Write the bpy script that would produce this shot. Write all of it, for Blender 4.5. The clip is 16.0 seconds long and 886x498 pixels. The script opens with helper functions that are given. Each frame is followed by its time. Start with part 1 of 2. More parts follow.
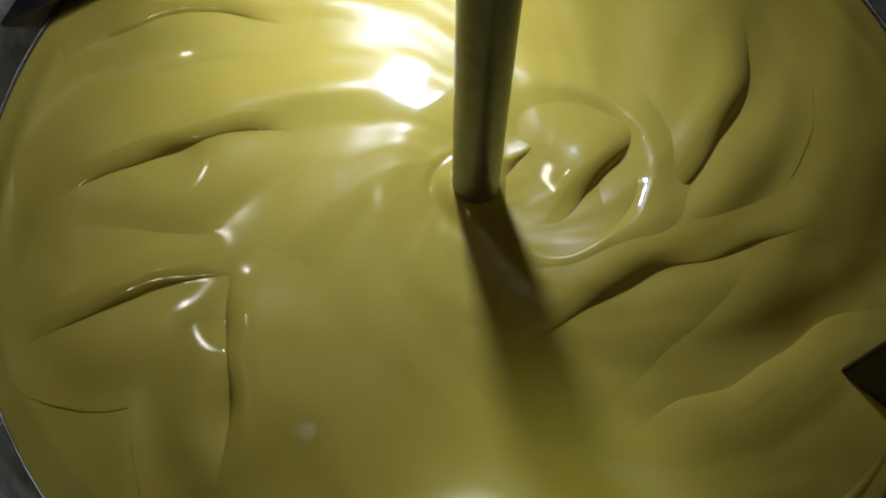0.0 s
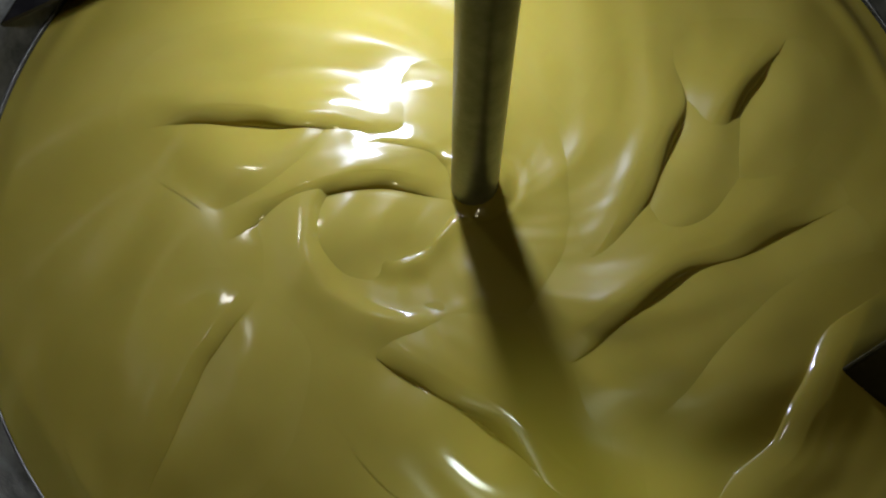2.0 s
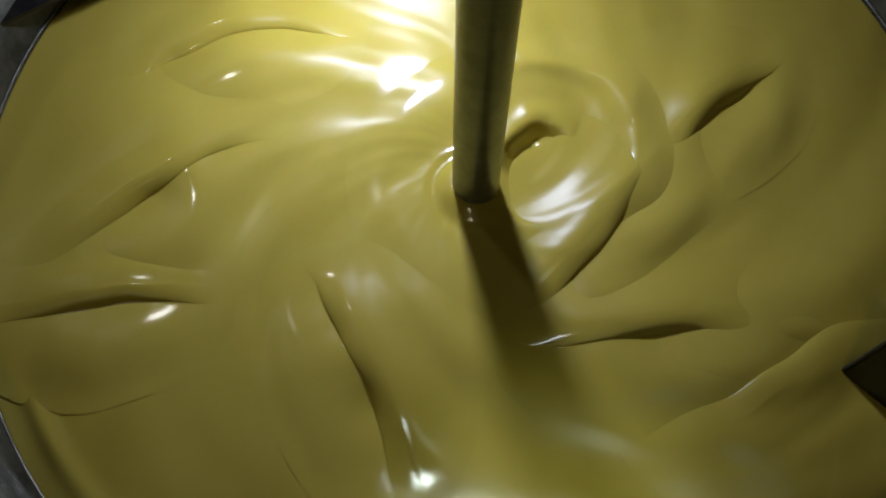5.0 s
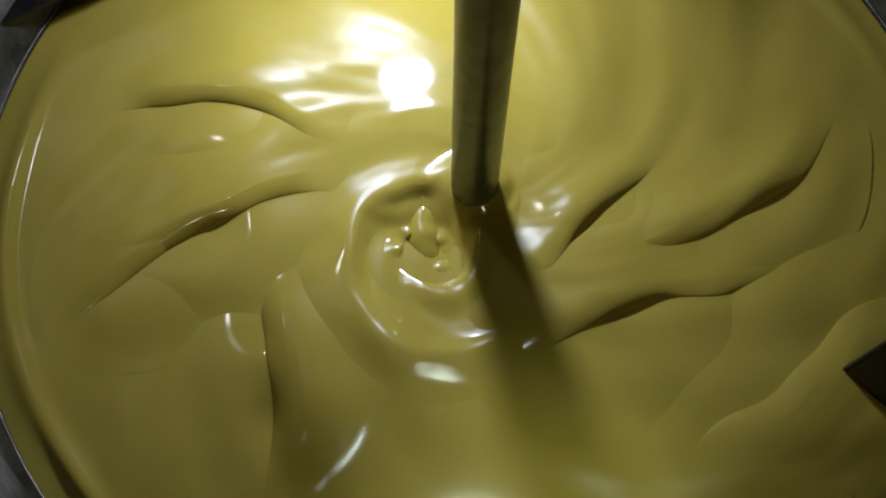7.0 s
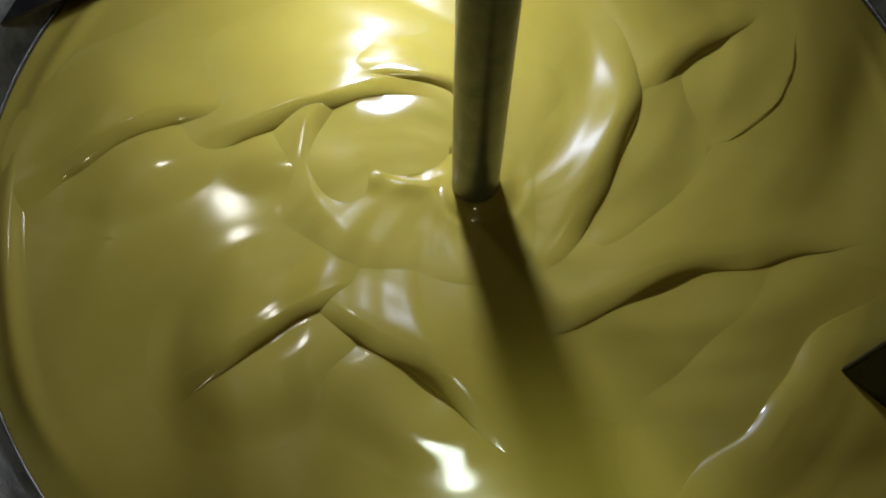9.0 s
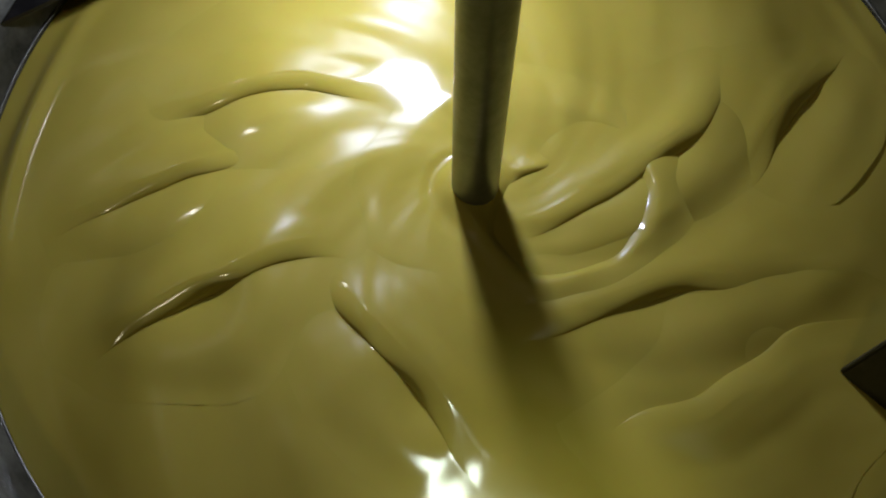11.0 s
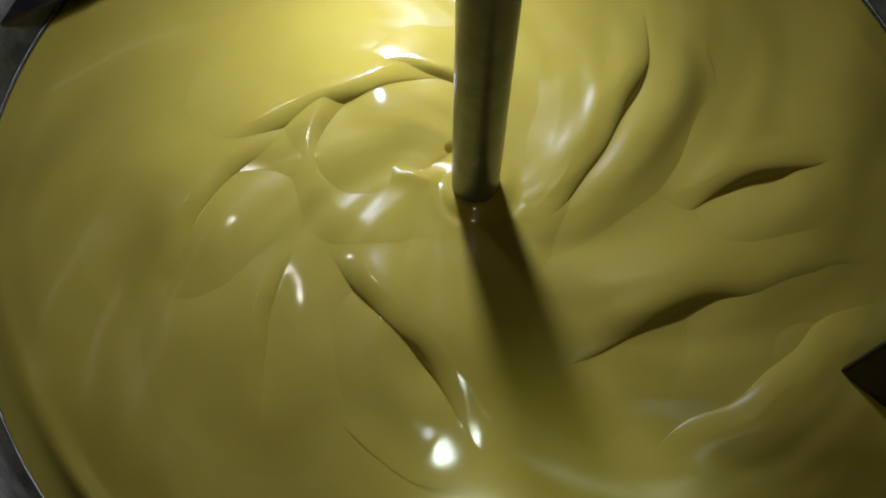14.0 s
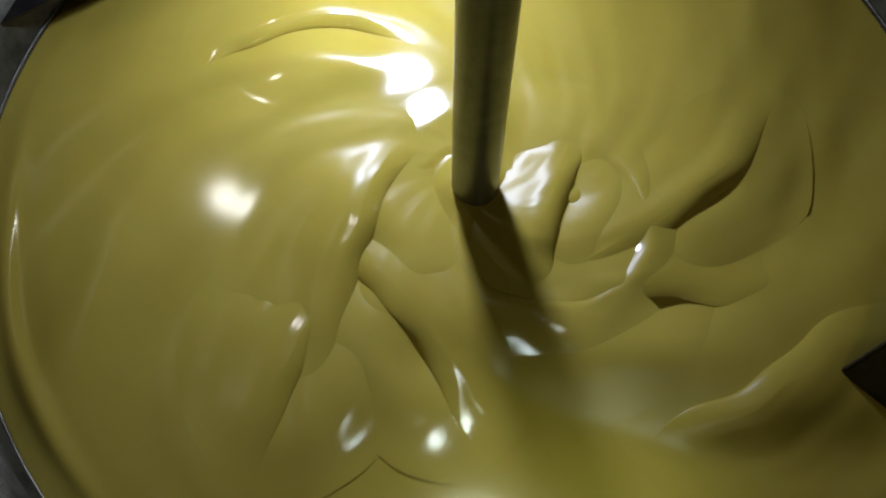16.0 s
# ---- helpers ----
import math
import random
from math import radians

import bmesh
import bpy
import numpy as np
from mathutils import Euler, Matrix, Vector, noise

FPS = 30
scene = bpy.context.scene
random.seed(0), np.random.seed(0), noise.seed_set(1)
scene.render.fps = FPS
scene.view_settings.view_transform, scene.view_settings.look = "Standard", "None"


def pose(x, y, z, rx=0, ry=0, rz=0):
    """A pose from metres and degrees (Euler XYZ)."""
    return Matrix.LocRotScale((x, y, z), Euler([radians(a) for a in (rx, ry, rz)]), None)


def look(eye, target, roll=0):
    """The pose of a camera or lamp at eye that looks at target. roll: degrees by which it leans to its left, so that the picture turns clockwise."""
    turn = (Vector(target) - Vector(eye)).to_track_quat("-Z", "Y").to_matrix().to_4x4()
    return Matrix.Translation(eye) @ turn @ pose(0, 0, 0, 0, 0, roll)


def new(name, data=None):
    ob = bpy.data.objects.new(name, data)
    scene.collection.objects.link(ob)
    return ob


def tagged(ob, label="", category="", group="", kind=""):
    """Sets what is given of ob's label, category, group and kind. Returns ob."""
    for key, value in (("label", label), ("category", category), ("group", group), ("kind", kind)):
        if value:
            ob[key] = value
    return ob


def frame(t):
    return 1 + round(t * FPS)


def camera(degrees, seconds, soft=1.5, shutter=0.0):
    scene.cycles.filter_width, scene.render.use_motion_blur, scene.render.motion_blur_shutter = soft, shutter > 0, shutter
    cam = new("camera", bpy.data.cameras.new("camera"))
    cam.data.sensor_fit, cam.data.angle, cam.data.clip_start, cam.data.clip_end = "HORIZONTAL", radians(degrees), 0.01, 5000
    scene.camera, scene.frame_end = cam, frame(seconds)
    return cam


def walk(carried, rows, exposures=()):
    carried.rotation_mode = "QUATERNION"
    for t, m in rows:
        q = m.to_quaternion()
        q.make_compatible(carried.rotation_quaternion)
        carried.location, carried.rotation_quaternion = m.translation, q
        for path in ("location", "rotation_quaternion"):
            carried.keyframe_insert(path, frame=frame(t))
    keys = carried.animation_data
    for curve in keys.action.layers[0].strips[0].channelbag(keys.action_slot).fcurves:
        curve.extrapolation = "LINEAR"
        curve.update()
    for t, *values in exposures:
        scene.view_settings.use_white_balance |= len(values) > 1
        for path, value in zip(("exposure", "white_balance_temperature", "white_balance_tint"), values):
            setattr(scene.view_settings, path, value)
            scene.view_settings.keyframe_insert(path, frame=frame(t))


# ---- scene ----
cam = camera(50.5, 16.0, soft=2.1)
CAM_POSE = pose(-0.0341, -0.4379, 0.9164, 21.89, 0, 0)
walk(cam, [(0.0, CAM_POSE), (16.0, CAM_POSE)], exposures=[(0.0, 0.0), (16.0, 0.0)])

# ---- world and lights ----
world = bpy.data.worlds.new("dim_room_air")
scene.world = world
world.use_nodes = True
bg = world.node_tree.nodes["Background"]
bg.inputs[0].default_value = (1.0, 0.85, 0.58, 1)
bg.inputs[1].default_value = 0.05


def lamp(name, kind, at, target, energy, colour, **settings):
    data = bpy.data.lights.new(name, kind)
    data.energy, data.color = energy, colour
    for key, value in settings.items():
        setattr(data, key, value)
    ob = new(name, data)
    ob.matrix_world = look(at, target)
    return ob


# The inspection lamp on the far edge of the vat, the torch over the near edge, the ceiling light of the hall, and an
# added fill lamp behind the camera.
lamp("inspection_lamp", "AREA", (-0.088, 0.315, 0.280), (-0.07, 0.02, 0.0), 1.43, (0.90, 1.0, 1.36), shape="ELLIPSE", size=0.066, size_y=0.042)
lamp("torch", "SPOT", (0.03, -0.275, 1.3), (0.070, -0.390, 0.0), 17.5, (0.86, 1.0, 0.82), spot_size=radians(18.5), spot_blend=1.0, shadow_soft_size=0.09)
# The second, warm one is the added fill: it lifts the shaft's shadow.
for lamp_x, lamp_y, lamp_watts, lamp_size, lamp_colour in ((-0.87, 1.1, 1.3, 0.115, (1.0, 0.98, 0.92)), (-0.25, -1.2, 1.88, 0.16, (1.0, 0.89, 0.57))):
    lamp("ceiling_and_fill_lamp", "AREA", (lamp_x, lamp_y, 2.4), (0, 0, 0), lamp_watts, lamp_colour, shape="DISK", size=lamp_size)


# ---- materials ----
def material(name):
    mat = bpy.data.materials.new(name)
    mat.use_nodes = True
    tree = mat.node_tree
    return mat, tree, tree.nodes["Principled BSDF"]


def node(tree, kind, **inputs):
    made = tree.nodes.new(kind)
    for key, value in inputs.items():
        made.inputs[key.replace("_", " ")].default_value = value
    return made


def mixed(tree, factor, a, b):
    ramp = tree.nodes.new("ShaderNodeValToRGB")
    ramp.color_ramp.elements[0].color, ramp.color_ramp.elements[1].color = (*a, 1), (*b, 1)
    ramp.color_ramp.elements[0].position, ramp.color_ramp.elements[1].position = 0.35, 0.65
    tree.links.new(factor, ramp.inputs[0])
    return ramp.outputs[0]


def bumped(tree, shader, height, strength, distance):
    bump = node(tree, "ShaderNodeBump", Strength=strength, Distance=distance)
    tree.links.new(height, bump.inputs["Height"])
    tree.links.new(bump.outputs[0], shader.inputs["Normal"])


def math_node(tree, operation, a, b):
    made = tree.nodes.new("ShaderNodeMath")
    made.operation = operation
    for socket, value in zip(made.inputs, (a, b)):
        if isinstance(value, (int, float)):
            socket.default_value = value
        else:
            tree.links.new(value, socket)
    return made.outputs[0]


FLOWS = []


def flow_field(tree, twist, scale, amount, drift, core):
    """Broad swells sheared into spirals round the shaft, in the space of a turning piece; they grow with the distance from it."""
    coords = tree.nodes.new("ShaderNodeTexCoord")
    flat = tree.nodes.new("ShaderNodeVectorMath")
    flat.operation = "MULTIPLY"
    flat.inputs[1].default_value = (1, 1, 0)
    tree.links.new(coords.outputs["Object"], flat.inputs[0])
    length = tree.nodes.new("ShaderNodeVectorMath")
    length.operation = "LENGTH"
    tree.links.new(flat.outputs[0], length.inputs[0])
    radius = length.outputs["Value"]
    log = math_node(tree, "LOGARITHM", math_node(tree, "ADD", radius, 0.05), 2.718)
    turn = tree.nodes.new("ShaderNodeVectorRotate")
    turn.rotation_type = "Z_AXIS"
    tree.links.new(flat.outputs[0], turn.inputs["Vector"])
    tree.links.new(math_node(tree, "MULTIPLY", log, twist), turn.inputs["Angle"])
    unit = tree.nodes.new("ShaderNodeVectorMath")
    unit.operation = "SCALE"
    tree.links.new(turn.outputs[0], unit.inputs[0])
    tree.links.new(math_node(tree, "DIVIDE", 1.0, math_node(tree, "ADD", radius, core)), unit.inputs["Scale"])
    depth = tree.nodes.new("ShaderNodeCombineXYZ")
    tree.links.new(math_node(tree, "MULTIPLY", radius, drift), depth.inputs[2])
    place = tree.nodes.new("ShaderNodeVectorMath")
    tree.links.new(unit.outputs[0], place.inputs[0])
    tree.links.new(depth.outputs[0], place.inputs[1])
    swell = node(tree, "ShaderNodeTexNoise", Scale=scale, Detail=1.0, Roughness=0.3)
    tree.links.new(place.outputs[0], swell.inputs["Vector"])
    tall = math_node(tree, "MULTIPLY", radius, amount)
    return coords, math_node(tree, "MULTIPLY", swell.outputs["Fac"], tall)


def cream_material():
    mat, tree, shader = material("yellow_cream")
    coords = tree.nodes.new("ShaderNodeTexCoord")
    streaks = node(tree, "ShaderNodeTexNoise", Scale=7.0, Detail=3.0, Roughness=0.5)
    tree.links.new(coords.outputs["Object"], streaks.inputs["Vector"])
    tree.links.new(mixed(tree, streaks.outputs["Fac"], (0.662, 0.518, 0.076), (0.720, 0.570, 0.094)), shader.inputs["Base Color"])
    shader.inputs["Roughness"].default_value = 0.27
    shader.inputs["Coat Weight"].default_value = 1.0
    shader.inputs["Coat Roughness"].default_value = 0.095
    shader.inputs["IOR"].default_value = 1.45
    shader.inputs["Specular IOR Level"].default_value = 0.25
    first, height_a = flow_field(tree, -1.1, 2.0, 0.19, 1.0, 0.13)
    second, height_b = flow_field(tree, -1.0, 3.6, 0.037, 2.2, 0.03)
    FLOWS.extend((first, second))
    waves = node(tree, "ShaderNodeTexNoise", Scale=26.0, Detail=2.0, Roughness=0.4)
    tree.links.new(coords.outputs["Object"], waves.inputs["Vector"])
    small = math_node(tree, "MULTIPLY", waves.outputs["Fac"], 0.0004)
    total = math_node(tree, "ADD", math_node(tree, "ADD", height_a, height_b), small)
    bumped(tree, shader, total, 1.0, 1.0)
    shader.inputs["Subsurface Weight"].default_value = 0.2
    shader.inputs["Subsurface Radius"].default_value = (1.0, 0.55, 0.15)
    shader.inputs["Subsurface Scale"].default_value = 0.010
    return mat


def steel_material(name, colour_a, colour_b, roughness, metallic=1.0, scale=30.0, bump=0.15):
    mat, tree, shader = material(name)
    coords = tree.nodes.new("ShaderNodeTexCoord")
    grime = node(tree, "ShaderNodeTexNoise", Scale=scale, Detail=6.0, Roughness=0.65)
    fine = node(tree, "ShaderNodeTexNoise", Scale=scale * 9, Detail=3.0, Roughness=0.6)
    tree.links.new(coords.outputs["Object"], grime.inputs["Vector"])
    tree.links.new(coords.outputs["Object"], fine.inputs["Vector"])
    tree.links.new(mixed(tree, grime.outputs["Fac"], colour_a, colour_b), shader.inputs["Base Color"])
    shader.inputs["Metallic"].default_value = metallic
    span = node(tree, "ShaderNodeMapRange", To_Min=roughness * 0.8, To_Max=roughness * 1.3)
    tree.links.new(fine.outputs["Fac"], span.inputs["Value"])
    tree.links.new(span.outputs[0], shader.inputs["Roughness"])
    bumped(tree, shader, fine.outputs["Fac"], bump, 0.001)
    return mat


CREAM = cream_material()
SHAFT_STEEL = steel_material("worn_shaft_steel", (0.14, 0.15, 0.145), (0.22, 0.23, 0.22), 0.33, 0.55)
VAT_STEEL = steel_material("dull_vat_steel", (0.040, 0.039, 0.027), (0.17, 0.163, 0.12), 0.45, 0.7, 18.0, 0.4)
DARK_STEEL = steel_material("dark_baffle_steel", (0.045, 0.041, 0.040), (0.075, 0.068, 0.064), 0.5, 0.6)
BRIGHT_STEEL = steel_material("polished_edge_steel", (0.10, 0.095, 0.07), (0.24, 0.23, 0.18), 0.35)
WALL_PAINT = steel_material("hall_wall_paint", (0.11, 0.105, 0.09), (0.16, 0.15, 0.13), 0.8, 0.0, 2.0)


# ---- building helpers ----
def grid_mesh(name, rows, closed_u=False, closed_v=False):
    """A smooth mesh from rows of points."""
    nu, nv = len(rows), len(rows[0])
    verts = [p for row in rows for p in row]
    faces = []
    for i in range(nu if closed_u else nu - 1):
        for j in range(nv if closed_v else nv - 1):
            a, b = i * nv + j, i * nv + (j + 1) % nv
            c, d = ((i + 1) % nu) * nv + (j + 1) % nv, ((i + 1) % nu) * nv + j
            faces.append((a, b, c, d))
    mesh = bpy.data.meshes.new(name)
    mesh.from_pydata(verts, [], faces)
    mesh.update()
    for poly in mesh.polygons:
        poly.use_smooth = True
    return mesh


def soft_mesh(name, rows, melts, closed_u=False):
    """A smooth sheet whose shading melts level with the cream round it, by the weights melts, towards its borders."""
    mesh = grid_mesh(name, rows, closed_u)
    p = np.array(rows)
    if closed_u:
        du = np.roll(p, -1, 0) - np.roll(p, 1, 0)
    else:
        du = np.gradient(p, axis=0)
    normal = np.cross(du, np.gradient(p, axis=1))
    normal /= np.linalg.norm(normal, axis=2, keepdims=True) + 1e-12
    normal *= np.where(normal[..., 2:] < 0, -1, 1)
    w = np.array(melts)[..., None]
    normal = normal * (1 - w) + np.array((0, 0, 1.0)) * w
    normal /= np.linalg.norm(normal, axis=2, keepdims=True)
    mesh.normals_split_custom_set_from_vertices(normal.reshape(-1, 3).tolist())
    return mesh


def lathe(profile, steps=128):
    """Rows of points from a profile of (radius, height), turned round the z axis."""
    return [[(r * math.cos(2 * math.pi * k / steps), r * math.sin(2 * math.pi * k / steps), z) for r, z in profile] for k in range(steps)]


def piece(name, mesh, mat, parent=None, label=""):
    ob = new(name, mesh)
    if not mesh.materials:
        mesh.materials.append(mat)
    ob.parent = parent
    return tagged(ob, label)


def from_bm(name, bm, smooth=False):
    mesh = bpy.data.meshes.new(name)
    bmesh.ops.recalc_face_normals(bm, faces=bm.faces)
    bm.to_mesh(mesh)
    bm.free()
    for poly in mesh.polygons:
        poly.use_smooth = smooth
    return mesh


def box_bm(sx, sy, sz, bevel=0.0):
    bm = bmesh.new()
    bmesh.ops.create_cube(bm, size=1.0)
    bmesh.ops.scale(bm, vec=(sx, sy, sz), verts=bm.verts)
    if bevel:
        bmesh.ops.bevel(bm, geom=bm.edges[:], offset=bevel, segments=2, affect="EDGES")
    return bm


def empty(name):
    ob = new(name)
    ob.empty_display_size = 0.05
    return ob


# ---- the hall ----
def room_side(name, size, at):
    ob = piece(name, from_bm(name, box_bm(*size)), WALL_PAINT)
    ob.location = at
    return tagged(ob, "plain dim grey painted factory hall " + name.split("_")[0], name.split("_")[0], kind="structure")


FLOOR_Z = -0.85
room_side("floor", (5.0, 5.0, 0.1), (0, 0, FLOOR_Z - 0.05))
room_side("ceiling", (5.2, 5.2, 0.1), (0, 0, 2.85))
room_side("wall_north", (5.0, 0.1, 3.65), (0, 2.55, 0.975))
room_side("wall_south", (5.0, 0.1, 3.65), (0, -2.55, 0.975))
room_side("wall_east", (0.1, 5.2, 3.65), (2.55, 0, 0.975))
room_side("wall_west", (0.1, 5.2, 3.65), (-2.55, 0, 0.975))


# ---- the vat ----
VAT_X, VAT_Y, VAT_R = -0.009, 0.009, 0.524


def build_vat():
    vat = tagged(empty("mixing_vat"), "round dull steel mixing vat full of thick yellow cream", "vat")
    vat.location = (VAT_X, VAT_Y, FLOOR_Z)
    up = -FLOOR_Z
    inner, outer = VAT_R, VAT_R + 0.012
    shell = [(0.02, 0.0), (outer - 0.06, 0.0), (outer - 0.02, 0.015), (outer, 0.06), (outer, up + 0.135), (inner + 0.006, up + 0.135), (inner + 0.004, up + 0.022),
             (inner, up + 0.016), (inner, 0.08), (inner - 0.05, 0.03), (0.02, 0.03)]
    piece("shell", grid_mesh("vat_shell", lathe(shell), closed_u=True, closed_v=True), VAT_STEEL, vat)
    bead = [(inner - 0.0005 + 0.0018 * math.cos(a), up + 0.007 + 0.0018 * math.sin(a)) for a in [k * math.pi / 4 for k in range(8)]]
    piece("bead", grid_mesh("vat_bead", lathe(bead, 160), True, True), BRIGHT_STEEL, vat, "thin bright welded steel bead")
    rim = [(outer - 0.004 + 0.014 * math.cos(a), up + 0.136 + 0.012 * math.sin(a)) for a in [k * math.pi / 5 for k in range(10)]]
    piece("rim", grid_mesh("vat_rim", lathe(rim), True, True), VAT_STEEL, vat, "rolled steel rim")
    return vat


build_vat()


def build_shade_plate():
    """A flat steel plate at the vat wall, added to shade the cream in the far left corner: the part of the round that a
    straight edge cuts off.
    """
    ledge = tagged(empty("shade_plate"), "flat dull steel plate across the vat wall, added to cast a shadow", "ledge")
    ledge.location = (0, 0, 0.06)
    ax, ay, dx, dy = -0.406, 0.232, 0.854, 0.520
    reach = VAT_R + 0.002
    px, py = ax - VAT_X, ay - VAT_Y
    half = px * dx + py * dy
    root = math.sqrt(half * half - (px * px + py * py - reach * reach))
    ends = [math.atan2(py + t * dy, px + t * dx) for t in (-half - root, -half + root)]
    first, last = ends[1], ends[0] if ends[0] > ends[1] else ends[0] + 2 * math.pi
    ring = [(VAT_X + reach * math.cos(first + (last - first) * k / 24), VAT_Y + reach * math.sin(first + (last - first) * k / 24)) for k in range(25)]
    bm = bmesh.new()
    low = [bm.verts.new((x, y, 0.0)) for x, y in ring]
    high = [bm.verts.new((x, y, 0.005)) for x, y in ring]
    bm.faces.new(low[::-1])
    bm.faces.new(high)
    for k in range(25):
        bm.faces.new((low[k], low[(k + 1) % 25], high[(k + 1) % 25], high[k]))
    piece("plate", from_bm("shade_plate_sheet", bm), DARK_STEEL, ledge)
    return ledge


build_shade_plate()


# ---- the shaft ----
def build_shaft():
    shaft = tagged(empty("mixer_shaft"), "dark worn round steel mixer shaft standing upright in the cream", "shaft")
    profile = [(0.0005, -0.5), (0.0245, -0.5), (0.025, -0.495), (0.025, 0.9), (0.0255, 0.905), (0.0255, 1.6), (0.0005, 1.6)]
    piece("rod", grid_mesh("shaft_rod", lathe(profile, 48), True, False), SHAFT_STEEL, shaft)
    disc = [(0.026, -0.46), (0.14, -0.455), (0.14, -0.449), (0.026, -0.444)]
    piece("disc", grid_mesh("shaft_disc", lathe(disc, 48), True, True), SHAFT_STEEL, shaft)
    return shaft


SHAFT = build_shaft()


# ---- the baffle ----
def build_baffle():
    baffle = tagged(empty("baffle"), "dark steel baffle plate bolted to the vat wall", "baffle")
    plate = piece("plate", from_bm("baffle_plate", box_bm(0.168, 0.007, 0.50, 0.0015)), DARK_STEEL, baffle)
    plate.matrix_basis = pose(0.086, 0, -0.07)
    # The lamplight on the leading edge is put into its colour, a lighter steel.
    edge = piece("edge", from_bm("baffle_edge", box_bm(0.0025, 0.006, 0.50, 0.001)), VAT_STEEL, baffle, "leading edge in lighter grey that stands in for lamplight")
    edge.matrix_basis = pose(0.0012, 0, -0.07)
    strap = piece("strap", from_bm("baffle_strap", box_bm(0.126, 0.010, 0.030, 0.003)), VAT_STEEL, baffle, "flat grey steel strap")
    strap.matrix_basis = pose(0.106, 0.0085, 0.046)
    baffle.matrix_basis = pose(0.358, -0.203, 0.0, 0, 0, -40)
    return baffle


build_baffle()


# ---- the cream ----
cream = tagged(empty("cream"), "thick glossy yellow cream churning in folds round the shaft", "cream")


def smooth(x):
    x = min(1.0, max(0.0, x))
    return x * x * (3 - 2 * x)


def bowl(r):
    """The hollow that the shaft draws into the cream."""
    return -0.021 * smooth((0.15 - r) / 0.11)


def build_surface(seed, arms, relief, twist, outer):
    """The sheet of cream that fills the vat, in long swells that trail round the shaft."""
    steps, rings = 320, 130
    radii = [0.018 + (outer - 0.018) * i / rings for i in range(rings + 1)]
    rows, melts = [], []
    for k in range(steps):
        a = 2 * math.pi * k / steps
        row = []
        for r in radii:
            spin = a - twist * math.log((r + 0.06) / 0.5)
            # the noise is read along the trailing spiral, so that lumps are drawn out
            u, v = math.cos(spin), math.sin(spin)
            lump = noise.noise((1.05 * u + seed * 3.7, 1.05 * v - seed, r * 2.4 + seed))
            fine = noise.noise((2.4 * u - seed, 2.4 * v + seed * 2.3, r * 5.0))
            wave = 0.5 + 0.5 * math.sin(arms * spin + seed + 1.6 * lump)
            z = relief * (1.2 * lump + 0.3 * fine + 0.5 * wave) * smooth((outer - r) / 0.09) * smooth((r - 0.05) / 0.16)
            # a lip that comes and goes along the wall
            z += 0.010 * max(0.0, 0.25 + noise.noise((1.6 * math.cos(a), 1.6 * math.sin(a), seed))) * math.exp(-((r - 0.492 + 0.012 * fine) / 0.011) ** 2)
            row.append((r * math.cos(a), r * math.sin(a), z + bowl(r)))
        rows.append(row)
        melts.append([0.92 * (1 - smooth((r - 0.43) / 0.05)) for r in radii])
    return piece("surface", soft_mesh("cream_surface", rows, melts, True), CREAM, cream)


SURFACE = build_surface(1.3, 2, 0.0042, 0.7, 0.5235)


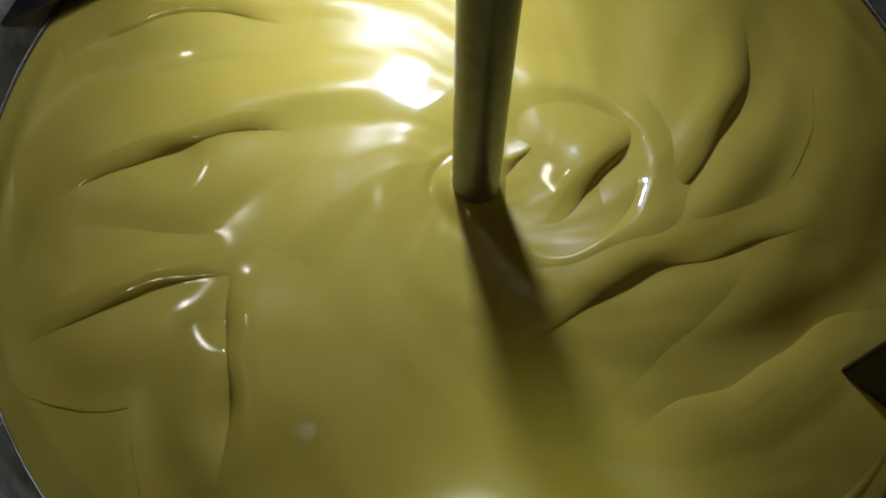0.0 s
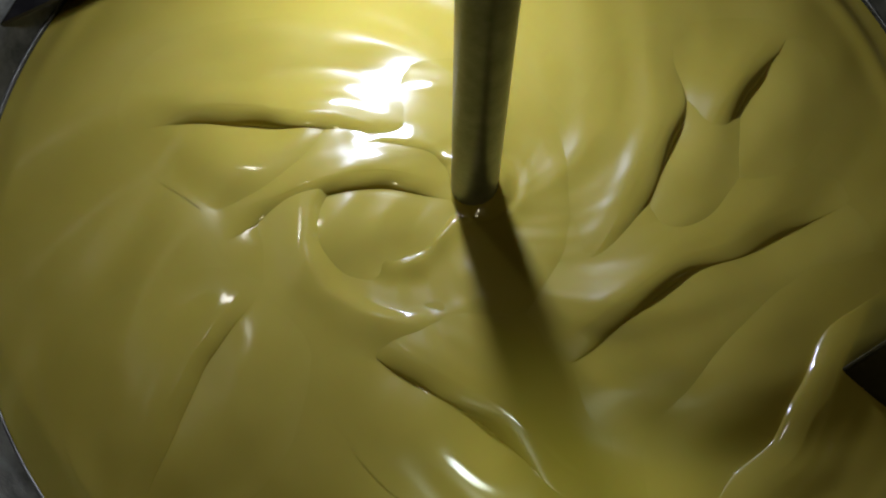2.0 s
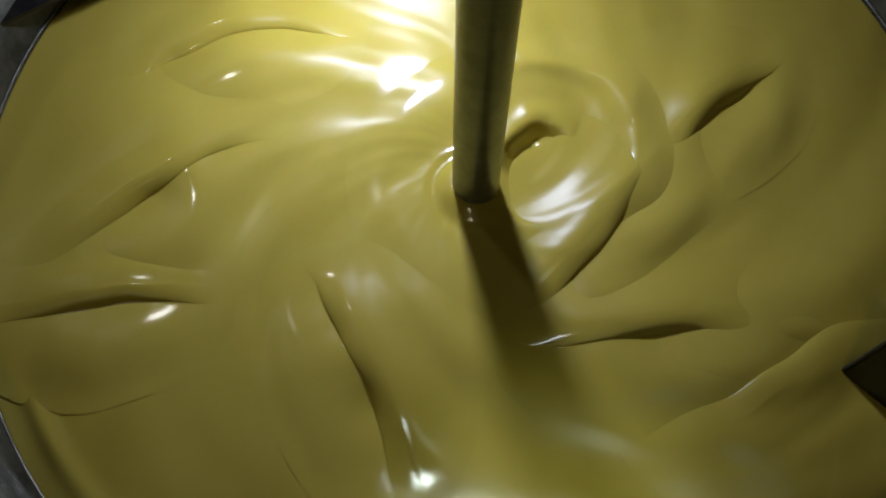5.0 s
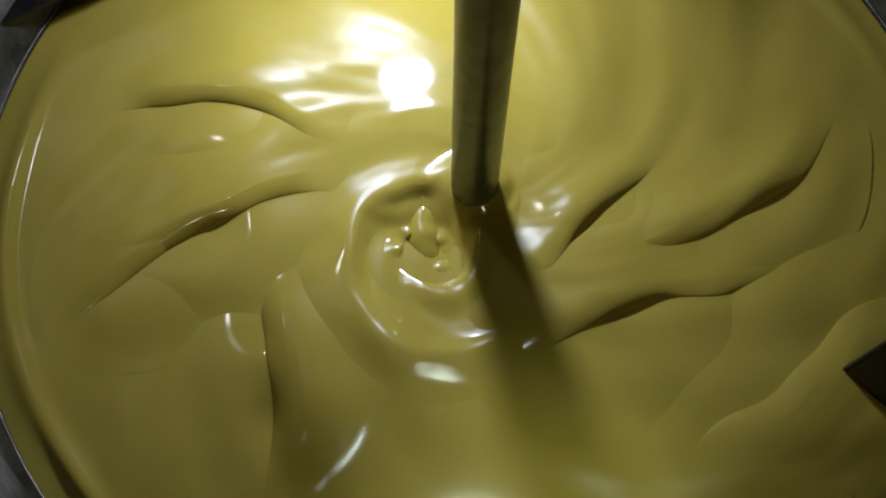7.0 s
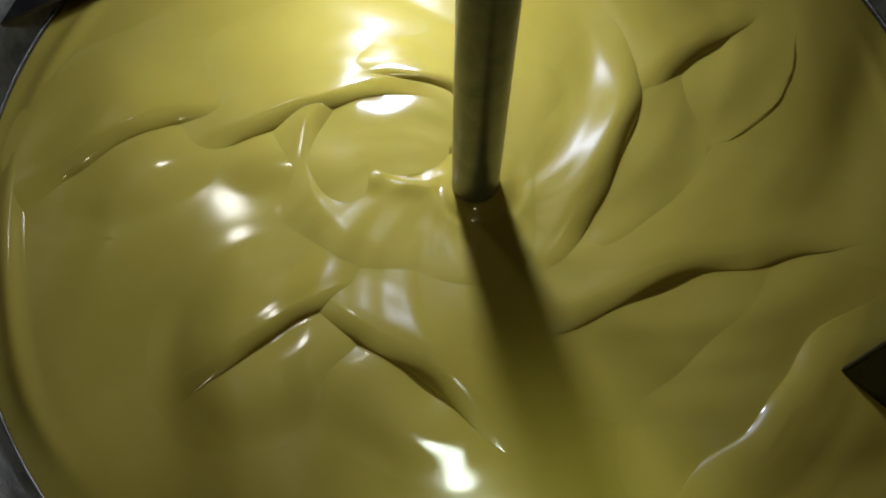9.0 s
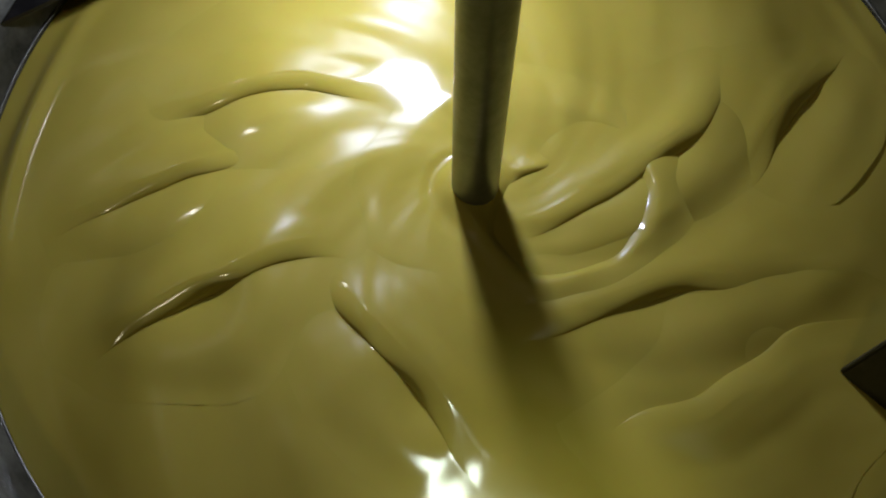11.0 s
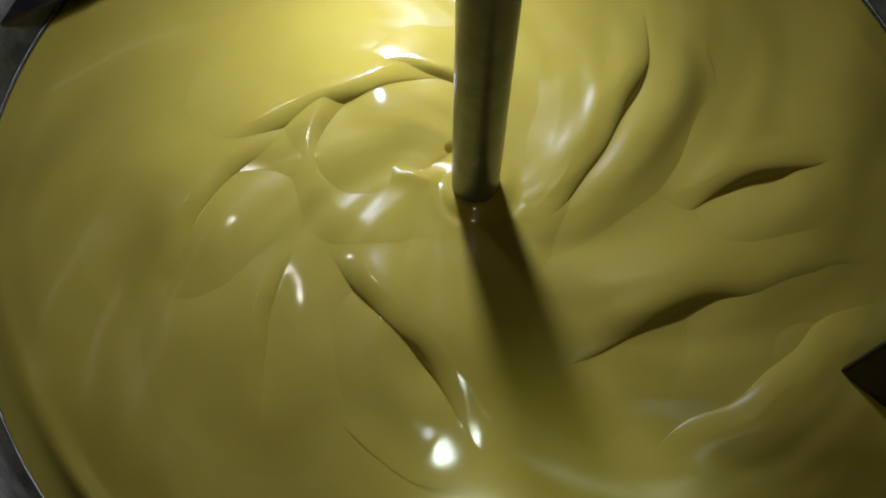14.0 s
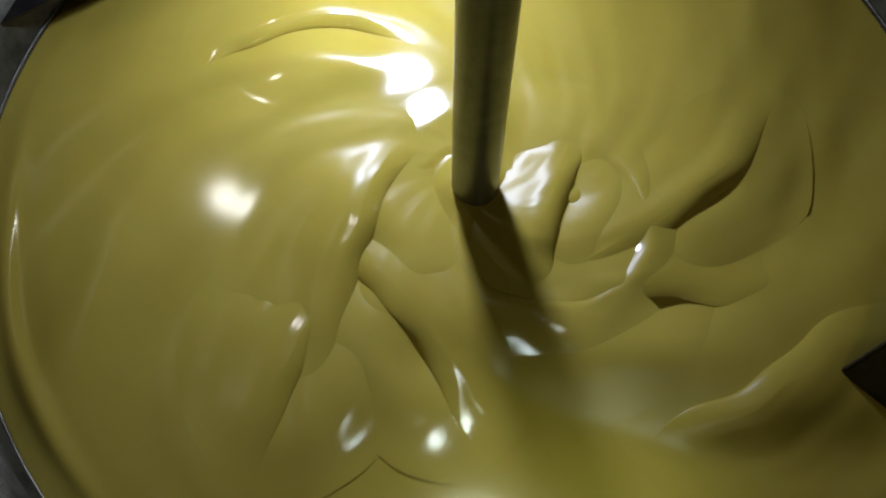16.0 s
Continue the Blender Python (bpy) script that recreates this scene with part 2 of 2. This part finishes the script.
def build_fold(name, length, bulge, height, back, front, seed, counter=0.85, sunk=0.0045, groove=0.48):
    """Two lobes of cream that meet in a crease along an arc: a broad higher one that rolls over into the crease, and a lower one in front of it."""
    height, front = 1.3 * height, 1.5 * front
    ns, nb, nf, nc = 110, 34, 18, 26
    reach = length * 1.0
    crest = min(0.030, back * 0.25)
    drop = 1.15 * height
    rows, melts = [], []
    for i in range(ns):
        s = -1 + 2 * i / (ns - 1)
        x = reach * s
        h = min(1.4, max(-1.4, 2 * x / length))
        y = 0.008 + bulge * (1 - h * h) + 0.095 * length * noise.noise((s * 1.9, seed * 1.7, 0.4)) + 0.022 * length * noise.noise((s * 4.7, seed * 1.3, 2.4))
        slope = -4 * bulge * h / length
        n = math.hypot(1, slope)
        nx, ny = -slope / n, 1 / n
        env = (1 - s * s) ** 2
        tall = (height + sunk) * env * (1 + 0.25 * noise.noise((s * 2.6, seed * 2.1, 7.7)))
        wide = 0.45 + 0.55 * env
        row, melt = [], []
        for j in range(nb):
            q = 1 - j / (nb - 1)
            bell = (1 - q * q) ** 2
            z = tall * bell + 0.10 * height * env * noise.noise((x * 3 / length, q * 2.0, seed)) * (1 - q * q)
            z += 0.38 * height * env * (math.exp(-(q * back / crest) ** 2) - 1) * bell + 0.10 * height * env * bell
            z += 0.055 * height * env * bell * noise.noise((x * 1.5 / length, q * back * 55, seed * 3.3))
            off = q * back * wide
            share = env * bell
            melt.append(1 - smooth((share - 0.30) / 0.45))
            row.append((x + nx * off, y + ny * off, z - sunk - drop * (1 - smooth(share / 0.32))))
        low = counter * (height + sunk) * env
        dip = (1 - groove * env ** 0.7 * (0.95 + 0.9 * noise.noise((s * 3.3, seed * 0.7, 9.1)))) * tall
        for j in range(1, nf):
            ang = 0.5 * math.pi * j / (nf - 1)
            off = -front * (1.35 - 0.35 * env) * math.sin(ang)
            z = dip + (tall * 1.0 + 0.10 * height * env - dip) * 0.5 * (math.cos(ang) + math.cos(ang) ** 2)
            share = env
            melt.append(1 - smooth((share - 0.30) / 0.45))
            row.append((x + nx * off, y + ny * off, z - sunk - drop * (1 - smooth(share / 0.32))))
        edge = -front * (1.35 - 0.35 * env)
        for j in range(1, nc):
            q = j / (nc - 1)
            rise = math.sin(math.pi * min(1.0, q * 2.2) / 2)
            z = (dip + (max(low, dip) - dip) * rise) * (1 - q ** 3) ** 2
            off = edge - q * back * 0.75 * wide
            share = env * (1 - q ** 3) ** 2
            melt.append(1 - smooth((share - 0.30) / 0.45))
            row.append((x + nx * off, y + ny * off, z - sunk - drop * (1 - smooth(share / 0.32))))
        rows.append(row)
        melts.append(melt)
    return piece(name, soft_mesh("cream_" + name, rows, melts), CREAM, cream)


FOLD_EAST = build_fold("fold", 0.30, -0.002, 0.011, 0.22, 0.014, 1)
FOLD_WEST = build_fold("fold", 0.24, 0.021, 0.013, 0.20, 0.014, 2)
FOLD_NORTH = build_fold("fold", 0.21, 0.012, 0.011, 0.18, 0.013, 3)
FOLD_SOUTH = build_fold("fold", 0.21, -0.002, 0.010, 0.17, 0.016, 4)
FOLD_ARM = build_fold("fold", 0.24, -0.025, 0.013, 0.15, 0.014, 5)
FOLD_TAIL = build_fold("fold", 0.17, -0.004, 0.010, 0.16, 0.013, 6)
FOLD_WAKE = build_fold("wake", 0.25, -0.012, 0.013, 0.20, 0.018, 7, 0.85, 0.0045, 0.35)
FOLD_LOW = build_fold("fold", 0.19, -0.001, 0.010, 0.18, 0.012, 8)


def lip(p):
    """A rolled lip: it rises steeply, rounds over and falls off slowly."""
    p -= math.floor(p)
    return smooth(p / 0.3) if p < 0.3 else 1 - smooth((p - 0.3) / 0.7)


def collar_reach(x, y):
    """The distance from the middle between the shaft and the pit."""
    return math.hypot(x - 0.055, y)


def collar_height(x, y):
    r = math.hypot(x, y)
    free = smooth((r - 0.026) / 0.025)
    # the lips wander, so that none runs in a true spiral
    wx = x + free * (0.018 * noise.noise((x * 9, y * 9, 8.8)) + 0.004 * noise.noise((x * 26, y * 26, 1.8)))
    wy = y + free * (0.018 * noise.noise((x * 9, y * 9, 3.1)) + 0.004 * noise.noise((x * 26, y * 26, 6.1)))
    dx, dy = wx - 0.082, wy
    d = math.hypot(dx, 1.12 * dy) + 1e-5
    turn = math.atan2(dy, dx)
    z = 0.003 + 0.012 * math.exp(-((r - 0.022) / 0.016) ** 2)
    z -= 0.025 * math.exp(-(d / 0.055) ** 2)
    # lips that wind into the pit
    tall = 0.013 * smooth((d - 0.004) / 0.03) * smooth((0.12 - d) / 0.06) * smooth((0.19 - r) / 0.08) * (0.7 + 0.5 * noise.noise((2 * math.cos(turn), 2 * math.sin(turn), 9 * d)))
    z += free * tall * (lip((5.2 * math.log(d / 0.03) - turn) / (2 * math.pi)) - 0.35)
    # a long lip that turns in round the pit and widens as it goes, steep on its inner side
    sweep = (turn + 2.4) % (2 * math.pi)
    arc = d - 0.082 - 0.016 * sweep - 0.008 * math.sin(2 * turn)
    z += 0.013 * smooth(sweep / 1.6) * smooth((4.9 - sweep) / 2.6) * math.exp(-(arc / (0.017 if arc < 0 else 0.040)) ** 2) * free
    # a nest of narrower lips in the middle of the pit
    nest = noise.noise((x * 15, y * 15, 4.4))
    z += 0.009 * free * (lip((4.0 * math.log(d / 0.02) - turn + 2.6 * nest) / (2 * math.pi)) - 0.4) * smooth((0.10 - d) / 0.05) * smooth((d - 0.004) / 0.03)
    # cream wound on the shaft
    wound = math.atan2(y, x)
    z += 0.003 * free * (lip((wound * -1 + 7.0 * math.log(r / 0.03)) / (2 * math.pi)) - 0.3) * smooth((0.075 - r) / 0.04)
    z += 0.003 * noise.noise((x * 11, y * 11, 5.5))
    return z - 0.028 * smooth((collar_reach(x, y) - 0.14) / 0.14)


def build_collar():
    """The cream that climbs round the shaft, with the pit that swallows it on one side and a curled lip."""
    steps, rings = 400, 170
    rows, melts = [], []
    for k in range(steps):
        a = 2 * math.pi * k / steps
        radii = [0.020 + 0.28 * (i / rings) ** 1.25 for i in range(rings + 1)]
        rows.append([(r * math.cos(a), r * math.sin(a), collar_height(r * math.cos(a), r * math.sin(a))) for r in radii])
        melts.append([smooth((collar_reach(r * math.cos(a), r * math.sin(a)) - 0.135) / 0.055) for r in radii])
    return piece("collar", soft_mesh("cream_collar", rows, melts, True), CREAM, cream, "cream wrapped round the shaft with a deep pit")


COLLAR = build_collar()


def build_curl(length, radius, bend, seed, at, parent, label):
    """A short tongue of cream, rolled up and drawn into the pit: thick in the middle, thin and turned down at its ends."""
    ns, nc = 40, 20
    rows = []
    for i in range(ns):
        s = -1 + 2 * i / (ns - 1)
        a = bend * s / 2
        cx, cy = (length / bend) * math.sin(a), (length / bend) * (1 - math.cos(a))
        girth = radius * (1 - s * s) ** 0.5 * (0.75 + 0.25 * s + 0.3 * noise.noise((s * 2.2, seed, 0.5)))
        row = []
        for k in range(nc):
            b = 2 * math.pi * k / nc
            # a shallow seam runs along the roll
            g = girth * (1 - 0.10 * math.exp(-((b - 2.3) / 0.5) ** 2)) + 0.0004
            n = g * (1 + 0.12 * noise.noise((s * 3, math.cos(b), math.sin(b) + seed)))
            row.append((cx - n * math.cos(b) * math.sin(a), cy + n * math.cos(b) * math.cos(a), 0.72 * n * math.sin(b) - 0.008 * s * s))
        rows.append(row)
    curl = piece("curl", grid_mesh("cream_curl", rows, False, True), CREAM, parent, label)
    curl.matrix_basis = at


for curl_size, curl_seed, curl_pose in (((0.105, 0.0190, 1.2), 1, pose(0.062, -0.026, -0.018, 0, 0, 35)), ((0.075, 0.0160, 1.7), 2, pose(0.092, 0.022, -0.019, 0, 0, -60))):
    build_curl(*curl_size, curl_seed, curl_pose, COLLAR, "small rolled tongue of cream")
build_curl(0.15, 0.017, 0.5, 5, pose(0.415, -0.228, 0.004, 0, 0, -42), cream, "cream smeared up against the baffle")
build_curl(0.06, 0.012, 0.9, 6, pose(0.362, -0.190, 0.000, 0, 0, 15), cream, "cream smeared up against the baffle")
# the swells of all pieces run on across their borders: the broad ones turn with the surface, the finer ones with the collar
for flow_node, carrier in zip(FLOWS, (SURFACE, COLLAR)):
    flow_node.object = carrier


def lay(x, y, turn, z=0.003):
    return pose(x, y, z, 0, 0, turn)


def motions():
    halves = [0.5 * k for k in range(33)]
    walk(SURFACE, [(t, pose(VAT_X, VAT_Y, 0, 0, 0, -13.0 * t)) for t in halves])
    walk(SHAFT, [(t, pose(0.0006 * math.cos(t * 5), 0.0006 * math.sin(t * 5), 0, 0, 0, -75.0 * t)) for t in range(17)])
    walk(FOLD_EAST, [
        (0, lay(0.182, -0.096, 23)), (0.5, lay(0.287, -0.089, 32)), (1, lay(0.282, -0.081, 36)), (1.5, lay(0.252, -0.093, 40)), (2, lay(0.218, -0.099, 30)),
        (2.5, lay(0.263, -0.074, 26)), (3, lay(0.264, -0.063, 24)), (3.5, lay(0.214, -0.088, 26)), (4, lay(0.217, -0.114, 12)), (6.5, lay(0.223, -0.198, -5)),
        (7, lay(0.184, -0.127, 16)), (7.5, lay(0.253, -0.045, 12)), (8, lay(0.226, -0.054, 14)), (8.5, lay(0.205, -0.088, 21)), (9, lay(0.224, -0.100, 17)),
        (11.5, lay(0.209, -0.119, 12)), (12, lay(0.242, -0.084, 23)), (12.5, lay(0.255, -0.118, 18)), (13, lay(0.246, -0.059, 19)), (13.5, lay(0.256, -0.052, 21)),
        (14, lay(0.239, -0.129, 17)), (14.5, lay(0.203, 0.017, 26)), (15, lay(0.200, -0.047, 9)), (15.5, lay(0.219, -0.076, 26)), (16, lay(0.201, -0.130, 4))])
    walk(FOLD_WEST, [
        (0, lay(-0.327, 0.038, 17)), (0.5, lay(-0.235, -0.118, 68)), (1, lay(-0.366, -0.051, 27)), (1.5, lay(-0.335, 0.035, 29)), (2, lay(-0.227, 0.069, -8)),
        (2.5, lay(-0.230, -0.162, -25)), (3, lay(-0.264, -0.042, 32)), (3.5, lay(-0.211, 0.069, 25)), (4, lay(-0.349, 0.072, 31)), (6.5, lay(-0.292, -0.164, 37)),
        (7, lay(-0.274, -0.051, 25)), (7.5, lay(-0.311, -0.002, 11)), (8, lay(-0.214, 0.057, 9)), (8.5, lay(-0.270, -0.117, 58)), (9, lay(-0.176, 0.082, 17)),
        (11.5, lay(-0.279, -0.149, 31)), (12, lay(-0.249, -0.147, 51)), (12.5, lay(-0.302, -0.157, 54)), (13, lay(-0.294, -0.023, 27)), (13.5, lay(-0.191, -0.191, 47)),
        (14, lay(-0.150, 0.096, 21)), (14.5, lay(-0.322, 0.068, 31)), (15, lay(-0.126, 0.046, 15)), (15.5, lay(-0.208, 0.063, 18)), (16, lay(-0.111, -0.077, 71))])
    walk(FOLD_NORTH, [
        (0, lay(-0.336, 0.214, 8)), (0.5, lay(-0.196, 0.172, -8)), (1, lay(-0.107, -0.042, 8)), (1.5, lay(-0.126, 0.149, -40)), (2, lay(-0.141, -0.014, 10)),
        (2.5, lay(-0.103, 0.157, -17)), (3, lay(-0.254, 0.187, 2)), (3.5, lay(-0.107, 0.215, -15)), (4, lay(-0.187, 0.187, 2)), (6.5, lay(-0.283, 0.191, 15)),
        (7, lay(-0.277, 0.095, -10)), (7.5, lay(-0.166, -0.070, 13)), (8, lay(-0.095, 0.211, -12)), (8.5, lay(-0.385, 0.072, 27)), (9, lay(-0.367, 0.054, 24)),
        (11.5, lay(-0.223, 0.118, -2)), (12, lay(-0.238, 0.134, -25)), (12.5, lay(-0.121, 0.179, -32)), (13, lay(-0.106, 0.018, -5)), (13.5, lay(-0.128, 0.070, 15)),
        (14, lay(-0.282, -0.029, 59)), (14.5, lay(-0.339, 0.169, 28)), (15, lay(-0.354, -0.130, 39)), (15.5, lay(-0.335, 0.151, 12)), (16, lay(-0.189, 0.192, 7))])
    walk(FOLD_SOUTH, [
        (0, lay(-0.233, -0.215, -84)), (0.5, lay(-0.053, -0.155, -35)), (1, lay(-0.116, -0.213, -39)), (1.5, lay(-0.132, -0.255, -27)), (2, lay(-0.003, -0.238, -33)),
        (2.5, lay(-0.093, -0.217, -34)), (3, lay(-0.040, -0.202, -35)), (3.5, lay(-0.052, -0.191, -60)), (4, lay(-0.127, -0.189, -78)), (6.5, lay(-0.066, -0.230, -38)),
        (7, lay(-0.192, -0.217, -81)), (7.5, lay(-0.110, -0.254, -31)), (8, lay(-0.104, -0.213, -54)), (8.5, lay(-0.154, -0.136, -44)), (9, lay(-0.068, -0.192, -32)),
        (11.5, lay(-0.070, -0.204, -50)), (12, lay(-0.149, -0.227, -38)), (12.5, lay(-0.086, -0.213, -38)), (13, lay(-0.070, -0.156, -10)), (13.5, lay(-0.028, -0.202, -34)),
        (14, lay(-0.062, -0.167, -48)), (14.5, lay(-0.040, -0.172, -51)), (15, lay(-0.139, -0.156, -73)), (15.5, lay(-0.159, -0.143, -84)), (16, lay(-0.064, -0.155, -52))])
    walk(FOLD_ARM, [
        (0, lay(0.234, 0.075, 61)), (0.5, lay(0.153, -0.021, 49)), (1, lay(0.145, -0.000, 54)), (1.5, lay(0.215, -0.001, 40)), (2, lay(0.169, 0.038, 69)),
        (2.5, lay(0.092, -0.023, 74)), (3, lay(0.107, 0.011, 67)), (3.5, lay(0.173, 0.078, 56)), (4, lay(0.103, 0.019, 58)), (6.5, lay(0.232, -0.025, 45)),
        (7, lay(0.265, -0.001, 34)), (7.5, lay(0.099, -0.041, 68)), (8, lay(0.099, -0.034, 61)), (8.5, lay(0.227, 0.137, 37)), (9, lay(0.123, 0.047, 71)),
        (11.5, lay(0.186, 0.048, 36)), (12, lay(0.222, 0.120, 69)), (12.5, lay(0.282, 0.104, 42)), (13, lay(0.101, -0.002, 71)), (13.5, lay(0.173, 0.088, 86)),
        (14, lay(0.128, 0.098, 65)), (14.5, lay(0.174, 0.106, 48)), (15, lay(0.134, 0.073, 84)), (15.5, lay(0.154, 0.058, 53)), (16, lay(0.206, -0.005, 41))])
    walk(FOLD_TAIL, [
        (0, lay(0.134, 0.023, 47)), (0.5, lay(0.296, -0.042, 42)), (1, lay(0.048, -0.057, 88)), (1.5, lay(0.223, 0.130, 61)), (2, lay(0.295, 0.112, 56)),
        (2.5, lay(0.274, 0.210, 69)), (3, lay(0.252, 0.210, 16)), (3.5, lay(0.293, 0.138, 24)), (4, lay(0.318, 0.147, 32)), (7, lay(0.120, -0.031, 43)),
        (7.5, lay(0.299, 0.035, 6)), (8, lay(0.114, 0.113, 68)), (8.5, lay(0.134, 0.092, 69)), (9, lay(0.246, 0.165, 39)), (11.5, lay(0.360, 0.084, 52)),
        (12, lay(0.374, 0.098, 48)), (12.5, lay(0.074, 0.148, 88)), (13, lay(0.354, 0.121, 52)), (13.5, lay(0.358, 0.034, 47)), (14, lay(0.289, 0.012, 19)),
        (14.5, lay(0.091, 0.097, 73)), (15, lay(0.249, 0.169, 71)), (15.5, lay(0.144, 0.036, 52)), (16, lay(0.082, -0.034, 72))])
    walk(FOLD_WAKE, [
        (0, lay(0.308, -0.216, 205)), (1.5, lay(0.333, -0.245, 227)), (3, lay(0.336, -0.236, 231)), (4, lay(0.295, -0.231, 204)), (7, lay(0.344, -0.215, 215)),
        (8, lay(0.330, -0.240, 225)), (9, lay(0.315, -0.241, 223)), (12, lay(0.263, -0.221, 200)), (13, lay(0.331, -0.229, 231)), (14, lay(0.311, -0.222, 212)),
        (16, lay(0.316, -0.216, 209))])
    walk(FOLD_LOW, [
        (0, lay(-0.354, -0.124, 19)), (0.5, lay(-0.369, -0.235, 7)), (1.5, lay(-0.256, -0.260, 44)), (2, lay(-0.283, -0.224, 65)), (2.5, lay(-0.320, -0.087, 43)),
        (3, lay(-0.197, -0.182, 73)), (3.5, lay(-0.355, -0.039, 41)), (4, lay(-0.387, -0.212, 15)), (6.5, lay(-0.369, 0.017, 2)), (7, lay(-0.335, -0.081, 36)),
        (7.5, lay(-0.352, -0.097, 30)), (8, lay(-0.218, -0.184, 73)), (8.5, lay(-0.329, -0.020, 31)), (9, lay(-0.205, -0.165, 31)), (11.5, lay(-0.352, 0.019, 20)),
        (12, lay(-0.328, -0.104, 29)), (12.5, lay(-0.327, -0.068, 14)), (13, lay(-0.117, -0.192, 71)), (13.5, lay(-0.403, -0.017, 52)), (14, lay(-0.215, -0.172, 82)),
        (14.5, lay(-0.394, -0.074, 62)), (15, lay(-0.275, -0.021, 36)), (15.5, lay(-0.207, -0.131, 92)), (16, lay(-0.175, -0.196, 63))])
    # the pit wanders clockwise round the shaft
    walk(COLLAR, [(0, lay(0, 0, 0, 0.003)), (0.5, lay(0, 0, -35, 0.003)), (1, lay(0, 0, -80, 0.003)), (1.5, lay(0, 0, -135, 0.003)), (2, lay(0, 0, -160, 0.003)), (2.5, lay(0, 0, -172, 0.003)),
                  (3, lay(0, 0, -195, 0.003)), (3.5, lay(0, 0, -225, 0.003)), (4, lay(0, 0, -250, 0.003)), (4.8, lay(0, 0, -320, 0.003)), (5.6, lay(0, 0, -395, 0.003)), (6.5, lay(0, 0, -450, 0.003)),
                  (7, lay(0, 0, -485, 0.003)), (7.5, lay(0, 0, -505, 0.003)), (8, lay(0, 0, -535, 0.003)), (8.5, lay(0, 0, -545, 0.003)), (9, lay(0, 0, -580, 0.003)), (9.8, lay(0, 0, -650, 0.003)),
                  (10.6, lay(0, 0, -715, 0.003)), (11.5, lay(0, 0, -770, 0.003)), (12, lay(0, 0, -815, 0.003)), (12.5, lay(0, 0, -865, 0.003)), (13, lay(0, 0, -890, 0.003)), (13.5, lay(0, 0, -915, 0.003)),
                  (14, lay(0, 0, -950, 0.003)), (14.5, lay(0, 0, -990, 0.003)), (15, lay(0, 0, -1040, 0.003)), (15.5, lay(0, 0, -1085, 0.003)), (16, lay(0, 0, -1120, 0.003))])


motions()
